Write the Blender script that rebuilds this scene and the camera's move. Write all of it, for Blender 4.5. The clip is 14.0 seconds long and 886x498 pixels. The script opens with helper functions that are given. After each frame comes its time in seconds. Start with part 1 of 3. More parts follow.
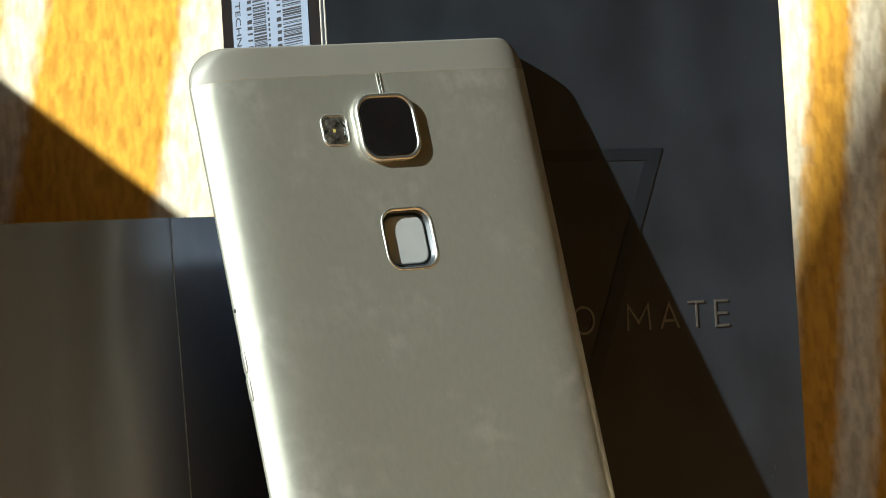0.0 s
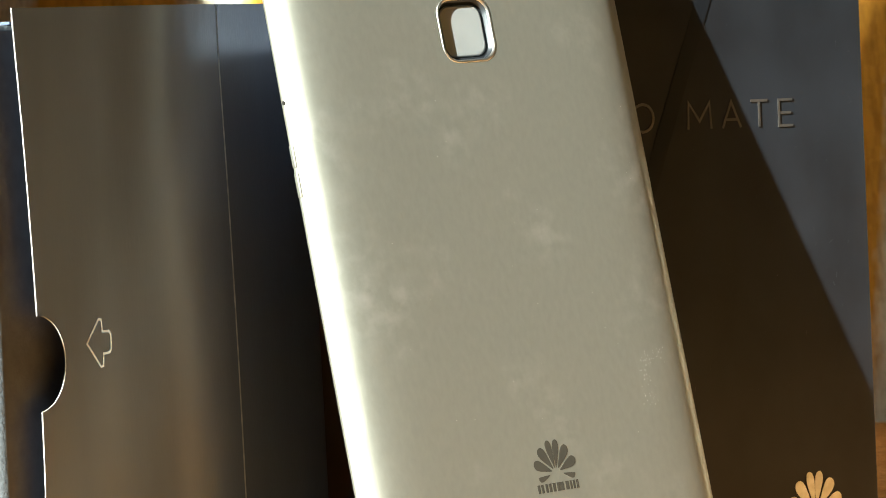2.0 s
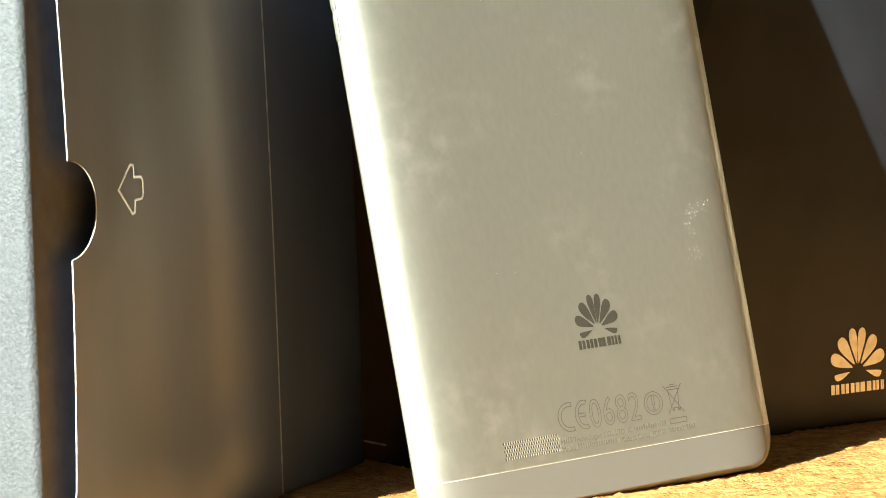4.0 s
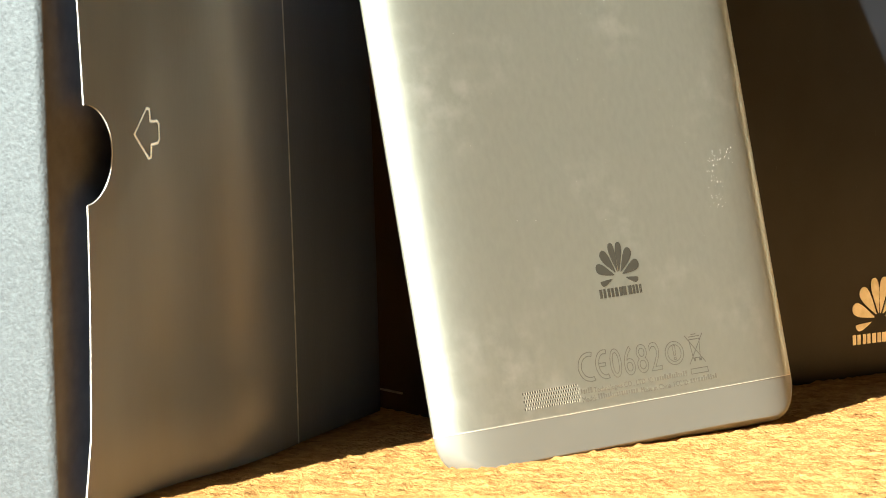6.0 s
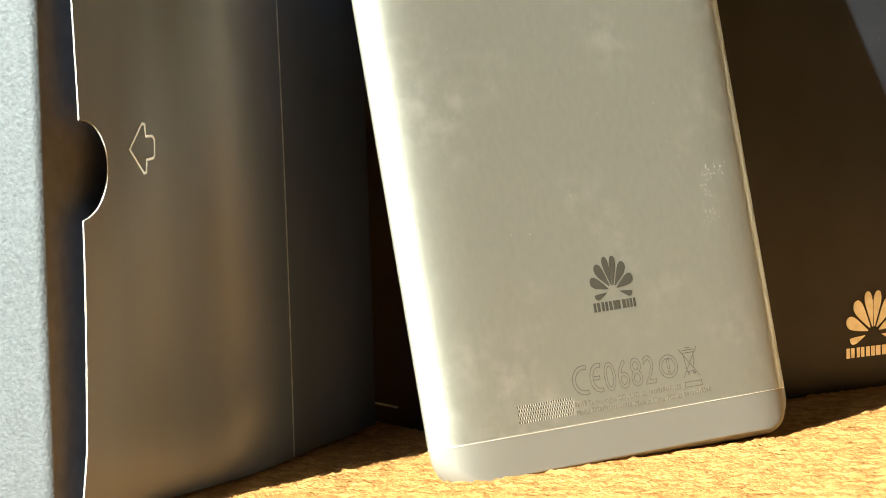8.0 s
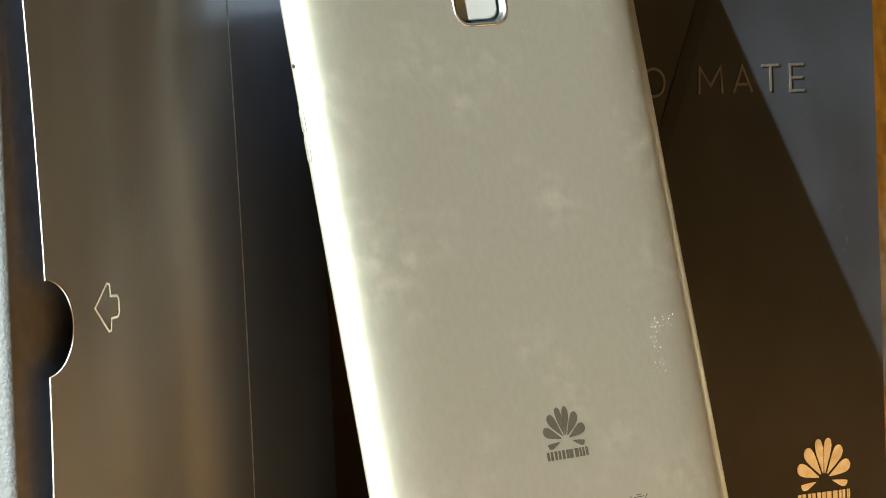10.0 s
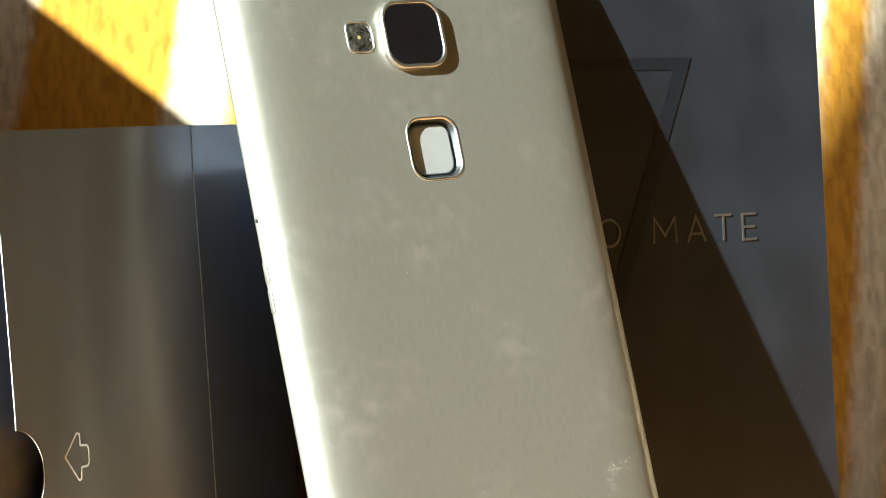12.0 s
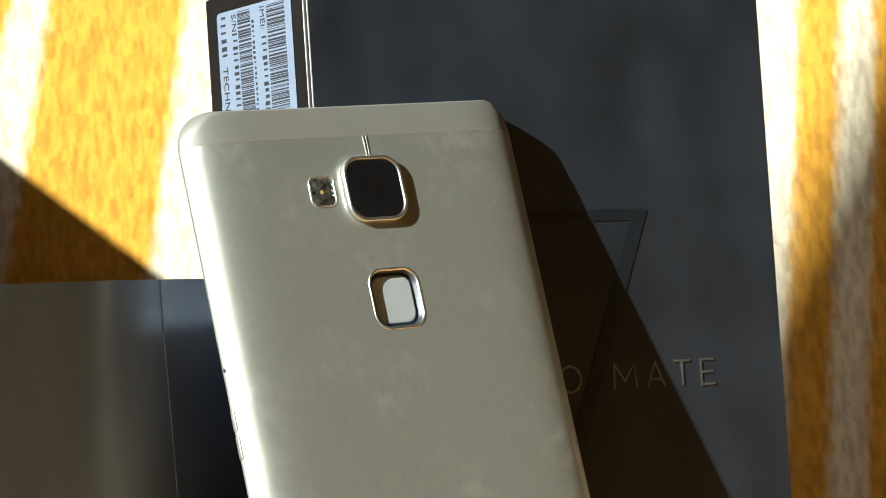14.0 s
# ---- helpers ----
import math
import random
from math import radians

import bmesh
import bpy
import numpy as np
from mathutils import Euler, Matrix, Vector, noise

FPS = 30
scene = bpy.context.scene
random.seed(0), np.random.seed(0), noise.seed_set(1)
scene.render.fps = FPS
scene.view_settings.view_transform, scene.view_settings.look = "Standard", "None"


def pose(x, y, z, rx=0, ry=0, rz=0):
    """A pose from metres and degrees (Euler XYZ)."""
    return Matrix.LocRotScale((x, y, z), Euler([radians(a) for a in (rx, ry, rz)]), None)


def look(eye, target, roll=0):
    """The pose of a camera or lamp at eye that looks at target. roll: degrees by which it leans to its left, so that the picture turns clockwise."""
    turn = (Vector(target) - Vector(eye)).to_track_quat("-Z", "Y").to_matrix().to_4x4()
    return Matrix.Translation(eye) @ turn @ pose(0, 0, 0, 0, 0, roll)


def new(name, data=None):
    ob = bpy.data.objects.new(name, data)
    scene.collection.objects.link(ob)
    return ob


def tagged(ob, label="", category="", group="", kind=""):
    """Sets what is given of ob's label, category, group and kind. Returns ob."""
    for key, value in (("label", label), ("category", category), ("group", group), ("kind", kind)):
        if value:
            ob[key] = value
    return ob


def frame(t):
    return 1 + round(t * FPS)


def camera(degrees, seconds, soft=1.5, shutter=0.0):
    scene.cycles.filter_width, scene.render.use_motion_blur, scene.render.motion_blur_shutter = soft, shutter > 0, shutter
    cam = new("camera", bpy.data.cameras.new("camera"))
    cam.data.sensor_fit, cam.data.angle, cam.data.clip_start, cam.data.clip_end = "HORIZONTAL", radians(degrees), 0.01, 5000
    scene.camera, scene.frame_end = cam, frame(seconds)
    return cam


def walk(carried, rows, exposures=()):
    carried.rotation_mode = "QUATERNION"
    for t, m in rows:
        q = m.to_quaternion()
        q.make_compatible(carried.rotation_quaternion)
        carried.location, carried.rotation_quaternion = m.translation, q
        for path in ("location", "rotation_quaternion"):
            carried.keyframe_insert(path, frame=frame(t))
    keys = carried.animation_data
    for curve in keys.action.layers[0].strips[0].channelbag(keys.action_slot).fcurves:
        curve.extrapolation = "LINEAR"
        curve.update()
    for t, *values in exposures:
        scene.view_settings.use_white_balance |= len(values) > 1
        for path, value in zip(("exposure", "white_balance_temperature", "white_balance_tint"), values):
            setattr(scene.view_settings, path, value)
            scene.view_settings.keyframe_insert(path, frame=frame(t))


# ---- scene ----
cam = camera(15.297, 14.0, soft=0.85)
cam.data.dof.use_dof, cam.data.dof.focus_distance, cam.data.dof.aperture_fstop = True, 0.63, 90
walk(cam, [
    (0.0, pose(-0.0005, -0.6382, 0.0927, 91.559, 3.356, 0.956)),
    (0.5, pose(-0.0021, -0.6328, 0.0925, 90.869, 3.187, 1.037)),
    (1.0, pose(-0.0063, -0.6246, 0.0914, 90.175, 3.049, 0.899)),
    (1.5, pose(-0.0095, -0.6164, 0.0906, 89.254, 2.893, 0.896)),
    (2.0, pose(-0.0116, -0.6096, 0.0935, 87.995, 2.490, 0.959)),
    (2.5, pose(-0.0136, -0.6046, 0.0948, 87.030, 2.214, 0.988)),
    (3.0, pose(-0.0160, -0.5991, 0.0950, 86.185, 2.018, 0.981)),
    (3.5, pose(-0.0178, -0.5943, 0.0956, 85.478, 1.796, 1.002)),
    (4.0, pose(-0.0194, -0.5905, 0.0960, 85.054, 1.657, 0.986)),
    (4.2, pose(-0.0199, -0.5889, 0.0961, 84.863, 1.594, 1.003)),
    (5.2, pose(-0.0215, -0.5845, 0.0964, 84.311, 1.414, 1.050)),
    (5.9, pose(-0.0223, -0.5823, 0.0965, 84.041, 1.326, 1.073)),
    (6.5, pose(-0.0227, -0.5814, 0.0965, 83.929, 1.289, 1.083)),
    (7.0, pose(-0.0234, -0.5806, 0.0966, 83.841, 1.257, 1.031)),
    (7.2, pose(-0.0229, -0.5813, 0.0966, 83.827, 1.289, 1.064)),
    (7.8, pose(-0.0221, -0.5832, 0.0964, 84.113, 1.376, 1.049)),
    (8.5, pose(-0.0200, -0.5890, 0.0957, 84.947, 1.630, 1.005)),
    (9.3, pose(-0.0168, -0.5976, 0.0946, 86.209, 2.015, 0.939)),
    (9.5, pose(-0.0158, -0.6001, 0.0952, 86.488, 2.048, 0.949)),
    (10.0, pose(-0.0147, -0.6051, 0.0960, 87.146, 2.130, 0.853)),
    (10.5, pose(-0.0135, -0.6093, 0.0953, 87.880, 2.359, 0.769)),
    (11.0, pose(-0.0115, -0.6147, 0.0936, 88.733, 2.652, 0.755)),
    (11.5, pose(-0.0092, -0.6191, 0.0939, 89.322, 2.773, 0.811)),
    (12.0, pose(-0.0078, -0.6245, 0.0939, 89.950, 2.896, 0.755)),
    (12.5, pose(-0.0053, -0.6293, 0.0938, 90.512, 3.032, 0.838)),
    (13.0, pose(-0.0036, -0.6354, 0.0927, 91.204, 3.298, 0.784)),
    (13.5, pose(-0.0030, -0.6395, 0.0916, 91.920, 3.597, 0.658)),
    (14.0, pose(0.0012, -0.6454, 0.0879, 92.975, 3.800, 0.908)),
], exposures=[(0.0, 1.0, 6150, 0), (0.8, 1.1, 6150, 0), (1.5, 1.44, 6250, 0), (3.0, 1.86, 6400, 0), (4.2, 1.90, 6500, 0), (6.5, 1.85, 6500, 0), (7.2, 1.85, 6500, 0), (9.5, 1.83, 6400, 0), (10.5, 1.76, 6300, 0), (11.5, 1.74, 6250, 0), (12.5, 1.68, 6150, 0), (13.3, 1.38, 6100, 0), (14.0, 1.18, 6100, 0)])

# ---- light ----
SUN_AZ, SUN_EL = radians(51.8), radians(25)
SUN_DIR = Vector((math.cos(SUN_EL) * math.cos(SUN_AZ), math.cos(SUN_EL) * math.sin(SUN_AZ), -math.sin(SUN_EL)))
world = bpy.data.worlds.new("world")
scene.world = world
world.use_nodes = True
wn = world.node_tree.nodes
sky = wn.new("ShaderNodeTexSky")
sky.sky_type, sky.sun_disc = "NISHITA", False
sky.sun_elevation, sky.sun_rotation = SUN_EL, math.atan2(-SUN_DIR.x, -SUN_DIR.y)
wn["Background"].inputs[1].default_value = 0.12
world.node_tree.links.new(sky.outputs[0], wn["Background"].inputs[0])
sun = new("sun", bpy.data.lights.new("sun", "SUN"))
sun.data.energy, sun.data.angle, sun.data.color = 5.0, radians(0.53), (1.0, 0.965, 0.90)
sun.matrix_world = look(-3 * SUN_DIR, (0, 0, 0))
# added fill lamp, standing in for the sky's light in the unseen window's opening
daylight = new("window_fill_lamp", bpy.data.lights.new("window_fill_lamp", "AREA"))
daylight.data.shape, daylight.data.size, daylight.data.size_y = "RECTANGLE", 1.8, 1.3
daylight.data.energy, daylight.data.color = 4.5, (0.72, 0.87, 1.0)
daylight.matrix_world = look((-1.49, -1.69, 1.0), (0.5, -1.0, 0.4))


# ---- materials ----
def material(name, base, rough=0.5, metal=0.0, vary=0.0, scale=60.0, bump=0.0, bump_scale=800.0, stretch=(1, 1, 1), rough_vary=0.0, second=None, specular=0.5, smudge=0.0):
    """A surface with colour variation at two scales, roughness variation and fine relief, in object space."""
    m = bpy.data.materials.new(name)
    m.use_nodes = True
    n, l = m.node_tree.nodes, m.node_tree.links
    b = n["Principled BSDF"]
    b.inputs["Base Color"].default_value = (*base, 1)
    b.inputs["Roughness"].default_value, b.inputs["Metallic"].default_value = rough, metal
    b.inputs["Specular IOR Level"].default_value = specular
    tc, mp = n.new("ShaderNodeTexCoord"), n.new("ShaderNodeMapping")
    mp.inputs["Scale"].default_value = stretch
    l.new(tc.outputs["Object"], mp.inputs["Vector"])

    def noise_at(s, detail=4.0):
        t = n.new("ShaderNodeTexNoise")
        t.inputs["Scale"].default_value, t.inputs["Detail"].default_value = s, detail
        l.new(mp.outputs[0], t.inputs["Vector"])
        return t.outputs["Fac"]

    if vary:
        r = n.new("ShaderNodeMapRange")
        r.inputs["From Min"].default_value, r.inputs["From Max"].default_value = 0.3, 0.7
        l.new(noise_at(scale, 6.0), r.inputs["Value"])
        x = n.new("ShaderNodeMix")
        x.data_type = "RGBA"
        x.inputs["A"].default_value = (*[c * (1 - vary) for c in base], 1)
        x.inputs["B"].default_value = (*(second or [min(1, c * (1 + vary)) for c in base]), 1)
        l.new(r.outputs[0], x.inputs["Factor"])
        l.new(x.outputs["Result"], b.inputs["Base Color"])
    if smudge:
        # dried wipe marks: patches where two noises meet
        masks = []
        for size, lo, hi in ((38, 0.50, 0.68), (260, 0.42, 0.70)):
            r = n.new("ShaderNodeMapRange")
            r.inputs["From Min"].default_value, r.inputs["From Max"].default_value = lo, hi
            t = n.new("ShaderNodeTexNoise")
            t.inputs["Scale"].default_value, t.inputs["Detail"].default_value = size, 6.0
            l.new(tc.outputs["Object"], t.inputs["Vector"])
            l.new(t.outputs["Fac"], r.inputs["Value"])
            masks.append(r.outputs[0])
        q = n.new("ShaderNodeMath")
        q.operation = "MULTIPLY"
        l.new(masks[0], q.inputs[0])
        l.new(masks[1], q.inputs[1])
        g = n.new("ShaderNodeMath")
        g.operation = "MULTIPLY"
        g.inputs[1].default_value = smudge
        l.new(q.outputs[0], g.inputs[0])
        y = n.new("ShaderNodeMix")
        y.data_type = "RGBA"
        l.new(g.outputs[0], y.inputs["Factor"])
        l.new(b.inputs["Base Color"].links[0].from_socket, y.inputs["A"])
        y.inputs["B"].default_value = (0.85, 0.84, 0.80, 1)
        l.new(y.outputs["Result"], b.inputs["Base Color"])
    if rough_vary:
        r = n.new("ShaderNodeMapRange")
        r.inputs["From Min"].default_value, r.inputs["From Max"].default_value = 0.3, 0.7
        r.inputs["To Min"].default_value, r.inputs["To Max"].default_value = rough - rough_vary, rough + rough_vary
        l.new(noise_at(scale * 0.6, 5.0), r.inputs["Value"])
        l.new(r.outputs[0], b.inputs["Roughness"])
    if bump:
        u = n.new("ShaderNodeBump")
        u.inputs["Strength"].default_value, u.inputs["Distance"].default_value = 1.0, bump
        l.new(noise_at(bump_scale, 3.0), u.inputs["Height"])
        l.new(u.outputs[0], b.inputs["Normal"])
    return m


def striped_fabric(name):
    """Woven upholstery: broad orange stripes and pale ones, running up the backrest and leaning a little."""
    m = bpy.data.materials.new(name)
    m.use_nodes = True
    n, l = m.node_tree.nodes, m.node_tree.links
    b = n["Principled BSDF"]
    b.inputs["Roughness"].default_value = 0.9
    b.inputs["Specular IOR Level"].default_value = 0.15
    b.inputs["Sheen Weight"].default_value = 0.2
    tc, sep = n.new("ShaderNodeTexCoord"), n.new("ShaderNodeSeparateXYZ")
    l.new(tc.outputs["Object"], sep.inputs[0])

    def calc(op, a, c, d=None):
        q = n.new("ShaderNodeMath")
        q.operation = op
        for i, v in enumerate((a, c, d)):
            if v is None:
                continue
            if isinstance(v, (int, float)):
                q.inputs[i].default_value = v
            else:
                l.new(v, q.inputs[i])
        return q.outputs[0]

    def noise_at(s, stretch, detail=4.0):
        mp = n.new("ShaderNodeMapping")
        mp.inputs["Scale"].default_value = stretch
        l.new(tc.outputs["Object"], mp.inputs["Vector"])
        t = n.new("ShaderNodeTexNoise")
        t.inputs["Scale"].default_value, t.inputs["Detail"].default_value = s, detail
        l.new(mp.outputs[0], t.inputs["Vector"])
        return t.outputs["Fac"]

    lean = calc("MULTIPLY_ADD", sep.outputs["X"], STRIPE_FAN, STRIPE_LEAN)
    across = calc("SUBTRACT", sep.outputs["X"], calc("MULTIPLY", calc("SUBTRACT", sep.outputs["Z"], 0.42), lean))
    wobble = calc("MULTIPLY_ADD", noise_at(300, (1, 1, 0.16), 5.0), 0.0070, -0.0035)
    across = calc("ADD", across, wobble)
    unit = calc("MULTIPLY_ADD", across, 1.0, 0.30)
    ramp = n.new("ShaderNodeValToRGB")
    l.new(calc("DIVIDE", unit, 0.60), ramp.inputs[0])
    e = ramp.color_ramp.elements
    orange, cream = (0.53, 0.275, 0.035, 1), (0.60, 0.55, 0.425, 1)
    e[0].position, e[0].color = 0.0, orange
    e[1].position, e[1].color = 1.0, cream
    for k, edge in enumerate(STRIPE_EDGES):
        for shift, colour in ((-0.0014, k % 2), (0.0014, 1 - k % 2)):
            e.new((edge + shift + 0.30) / 0.60).color = cream if colour else orange
    mottle = n.new("ShaderNodeMix")
    mottle.data_type, mottle.blend_type = "RGBA", "MULTIPLY"
    mottle.inputs["Factor"].default_value = 0.5
    l.new(ramp.outputs[0], mottle.inputs["A"])
    shade = n.new("ShaderNodeValToRGB")
    shade.color_ramp.elements[0].position, shade.color_ramp.elements[0].color = 0.34, (0.42, 0.32, 0.22, 1)
    shade.color_ramp.elements[1].position, shade.color_ramp.elements[1].color = 0.6, (1.1, 1.06, 1.0, 1)
    l.new(noise_at(420, (1, 1, 0.11), 6.0), shade.inputs[0])
    l.new(shade.outputs[0], mottle.inputs["B"])
    l.new(mottle.outputs["Result"], b.inputs["Base Color"])
    u = n.new("ShaderNodeBump")
    u.inputs["Strength"].default_value, u.inputs["Distance"].default_value = 1.0, 0.0008
    l.new(noise_at(500, (1, 1, 0.5), 3.0), u.inputs["Height"])
    l.new(u.outputs[0], b.inputs["Normal"])
    return m


STRIPE_FAN, STRIPE_LEAN = -0.238, 0.1574
STRIPE_EDGES = (-0.2, -0.1855, -0.1354, -0.115, -0.07, -0.055, -0.005, 0.015, 0.06, 0.0835, 0.0984, 0.1105, 0.140)

aluminium = material("champagne_aluminium", (0.381, 0.387, 0.338), 0.41, 0.66, 0.034, 900, 0.000010, 5600, (1, 0.5, 1), 0.03, smudge=0.32)
cap_paint = material("cap_paint", (0.208, 0.204, 0.180), 0.50, 0.15, 0.03, 60, 0.000006, 6000)
bright_metal = material("bright_bevelled_metal", (0.88, 0.88, 0.85), 0.36, 1.0, 0.04, 200)
seam_gold = material("gold_seam", (0.31, 0.27, 0.20), 0.5, 0.3, 0.1, 300)
seam_glint_paint = material("pale_seam_and_glint", (0.70, 0.67, 0.57), 0.5, 0.0, 0.1, 300)
lens_glass = material("black_lens_glass", (0.006, 0.006, 0.007), 0.06, 0.0, 0.2, 120)
sensor_metal = material("sensor_metal", (0.53, 0.57, 0.58), 0.38, 0.4, 0.04, 150, 0.000005, 3000)
well_grey = material("sensor_well_grey", (0.05, 0.058, 0.066), 0.4, 0.4, 0.1, 200)
flash_lens = material("flash_lens", (0.03, 0.029, 0.024), 0.10, 0.2, 0.9, 650, 0.0005, 800, second=(0.10, 0.096, 0.08))
flash_dot = material("flash_phosphor", (0.45, 0.38, 0.10), 0.4, 0.0, 0.2, 900)
dark_print = material("dark_print", (0.052, 0.048, 0.038), 0.7, 0.0, 0.1, 300, specular=0.2)
faint_print = material("faint_etching", (0.10, 0.092, 0.074), 0.7, 0.0, 0.1, 300, specular=0.2)
tiny_print = material("tiny_etching", (0.15, 0.138, 0.11), 0.7, 0.0, 0.1, 300, specular=0.2)
grille_dark = material("grille_dark", (0.02, 0.018, 0.015), 0.6)
screen_black = material("screen_black", (0.01, 0.01, 0.011), 0.08)
# the front's bluish reflected sheen is put into its colour; the side stays darker
box_card = material("black_coated_card_sheen", (0.0215, 0.026, 0.034), 0.40, 0.0, 0.35, 48, 0.00002, 2600, (1, 1, 0.8), 0.06)
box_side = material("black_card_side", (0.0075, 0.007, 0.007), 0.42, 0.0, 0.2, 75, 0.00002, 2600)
gloss_varnish = material("spot_varnish", (0.013, 0.016, 0.021), 0.31, 0.0, 0.15, 70)
silver_foil = material("silver_foil", (0.23, 0.226, 0.218), 0.45, 0.8, 0.12, 400)
gold_foil = material("gold_foil", (0.96, 0.95, 0.86), 0.28, 0.85, 0.22, 420, 0.00004, 900)
seam_edge = material("worn_card_edge", (0.45, 0.43, 0.38), 0.4, 0.0, 0.3, 300)
# white paper; the dim bluish light on it is put into its colour
dimmed_label_paper = material("dimmed_label_paper", (0.17, 0.207, 0.275), 0.55, 0.0, 0.03, 120)
label_ink = material("label_ink", (0.02, 0.02, 0.024), 0.6)
# grey-black card; blue is put into its colour to offset orange bounced light
sleeve_card = material("blue_shifted_black_card", (0.138, 0.184, 0.285), 0.26, 0.0, 0.08, 60, 0.00003, 1900, (1, 1, 0.2), specular=0.7)
drawer_card = material("grained_grey_card", (0.084, 0.100, 0.112), 0.62, 0.0, 0.22, 1500, 0.00022, 1900)
drawer_face = material("dark_drawer_face", (0.085, 0.085, 0.084), 0.45, 0.0, 0.2, 300, 0.00005, 1500)
crease_card = material("pale_crease", (0.30, 0.37, 0.46), 0.5, 0.0, 0.35, 500)
cut_edge = material("pale_cut_edge", (0.70, 0.70, 0.66), 0.6, 0.0, 0.1, 400)
white_ink = material("white_ink", (0.93, 0.96, 1.0), 0.2, 0.9, 0.03, 500)
scuff_grey = material("scuff", (0.085, 0.095, 0.10), 0.8, 0.0, 0.7, 90)
dust_grey = material("dust", (0.85, 0.84, 0.80), 0.8)
seat_fabric = material("orange_chenille", (0.56, 0.245, 0.07), 0.92, 0.0, 0.30, 480, 0.00035, 1500, (0.7, 1, 1), 0.0, (0.70, 0.385, 0.135), 0.15)
back_fabric = striped_fabric("striped_chenille")
ochre_bounce_plaster = material("ochre_bounce_plaster", (0.56, 0.335, 0.09), 0.9, 0.0, 0.06, 4, 0.001, 60)
plaster = material("wall_plaster", (0.24, 0.20, 0.15), 0.9, 0.0, 0.06, 4, 0.001, 60)
floor_wood = material("floor_wood", (0.24, 0.13, 0.06), 0.45, 0.0, 0.3, 6, 0.0004, 40, (1, 0.1, 1))
frame_paint = material("window_paint", (0.75, 0.73, 0.68), 0.45, 0.0, 0.04, 30)
sofa_wood = material("sofa_wood", (0.16, 0.08, 0.035), 0.4, 0.0, 0.25, 30, 0.0002, 200, (1, 0.15, 1))


# ---- mesh helpers ----
def part(name, bm, mat, parent=None, label="", smooth=False):
    me = bpy.data.meshes.new(name)
    bm.normal_update()
    bm.to_mesh(me)
    bm.free()
    for m in (mat if isinstance(mat, (list, tuple)) else [mat]):
        me.materials.append(m)
    if smooth:
        me.polygons.foreach_set("use_smooth", [True] * len(me.polygons))
    ob = new(name, me)
    ob.parent = parent
    if label:
        tagged(ob, label)
    return ob


def empty(name, m, label, category, group="", kind=""):
    ob = new(name)
    ob.empty_display_size = 0.01
    ob.matrix_world = m
    return tagged(ob, label, category, group, kind)


def add_box(bm, lo, hi, bevel=0.0, segments=2):
    c, s = [(a + b) / 2 for a, b in zip(lo, hi)], [b - a for a, b in zip(lo, hi)]
    g = bmesh.ops.create_cube(bm, size=1, matrix=Matrix.Translation(c) @ Matrix.Diagonal((*s, 1)))
    if bevel:
        edges = list({e for v in g["verts"] for e in v.link_edges})
        bmesh.ops.bevel(bm, geom=edges, offset=bevel, segments=segments, affect="EDGES", profile=0.5)
    return bm


def box(lo, hi, bevel=0.0, segments=2):
    return add_box(bmesh.new(), lo, hi, bevel, segments)


def rounded(hw, hh, r, n=8, centre=(0, 0)):
    r = min(r, hw * 0.999, hh * 0.999)
    out = []
    for k, (sx, sy) in enumerate(((1, 1), (-1, 1), (-1, -1), (1, -1))):
        for i in range(n + 1):
            a = math.pi / 2 * (k + i / n)
            out.append((centre[0] + sx * (hw - r) + r * math.cos(a), centre[1] + sy * (hh - r) + r * math.sin(a)))
    return out


def oval_corners(hw, hh, rx, ry, n=8, centre=(0, 0)):
    """A rectangle whose corners are quarters of an ellipse."""
    out = []
    for k, (sx, sy) in enumerate(((1, 1), (-1, 1), (-1, -1), (1, -1))):
        for i in range(n + 1):
            a = math.pi / 2 * (k + i / n)
            out.append((centre[0] + sx * (hw - rx) + rx * math.cos(a), centre[1] + sy * (hh - ry) + ry * math.sin(a)))
    return out


def loft(rings, cap_first=True, cap_last=True, bm=None):
    """Rings of equally many points, joined into one skin."""
    bm = bm or bmesh.new()
    rows = [[bm.verts.new(p) for p in ring] for ring in rings]
    for a, b in zip(rows, rows[1:]):
        for i in range(len(a)):
            j = (i + 1) % len(a)
            bm.faces.new((a[i], a[j], b[j], b[i]))
    if cap_first:
        bm.faces.new(list(reversed(rows[0])))
    if cap_last:
        bm.faces.new(rows[-1])
    return bm


def plate(outline, w0, w1, chamfer=0.0):
    """A flat plate with a given outline in the local xy plane."""
    cx, cy = sum(p[0] for p in outline) / len(outline), sum(p[1] for p in outline) / len(outline)
    rings = [[(x, y, w0) for x, y in outline], [(x, y, w1 - chamfer) for x, y in outline]]
    if chamfer:
        q = []
        for x, y in outline:
            d = math.hypot(x - cx, y - cy) or 1
            q.append((x - (x - cx) / d * chamfer, y - (y - cy) / d * chamfer, w1))
        rings.append(q)
    return loft(rings)


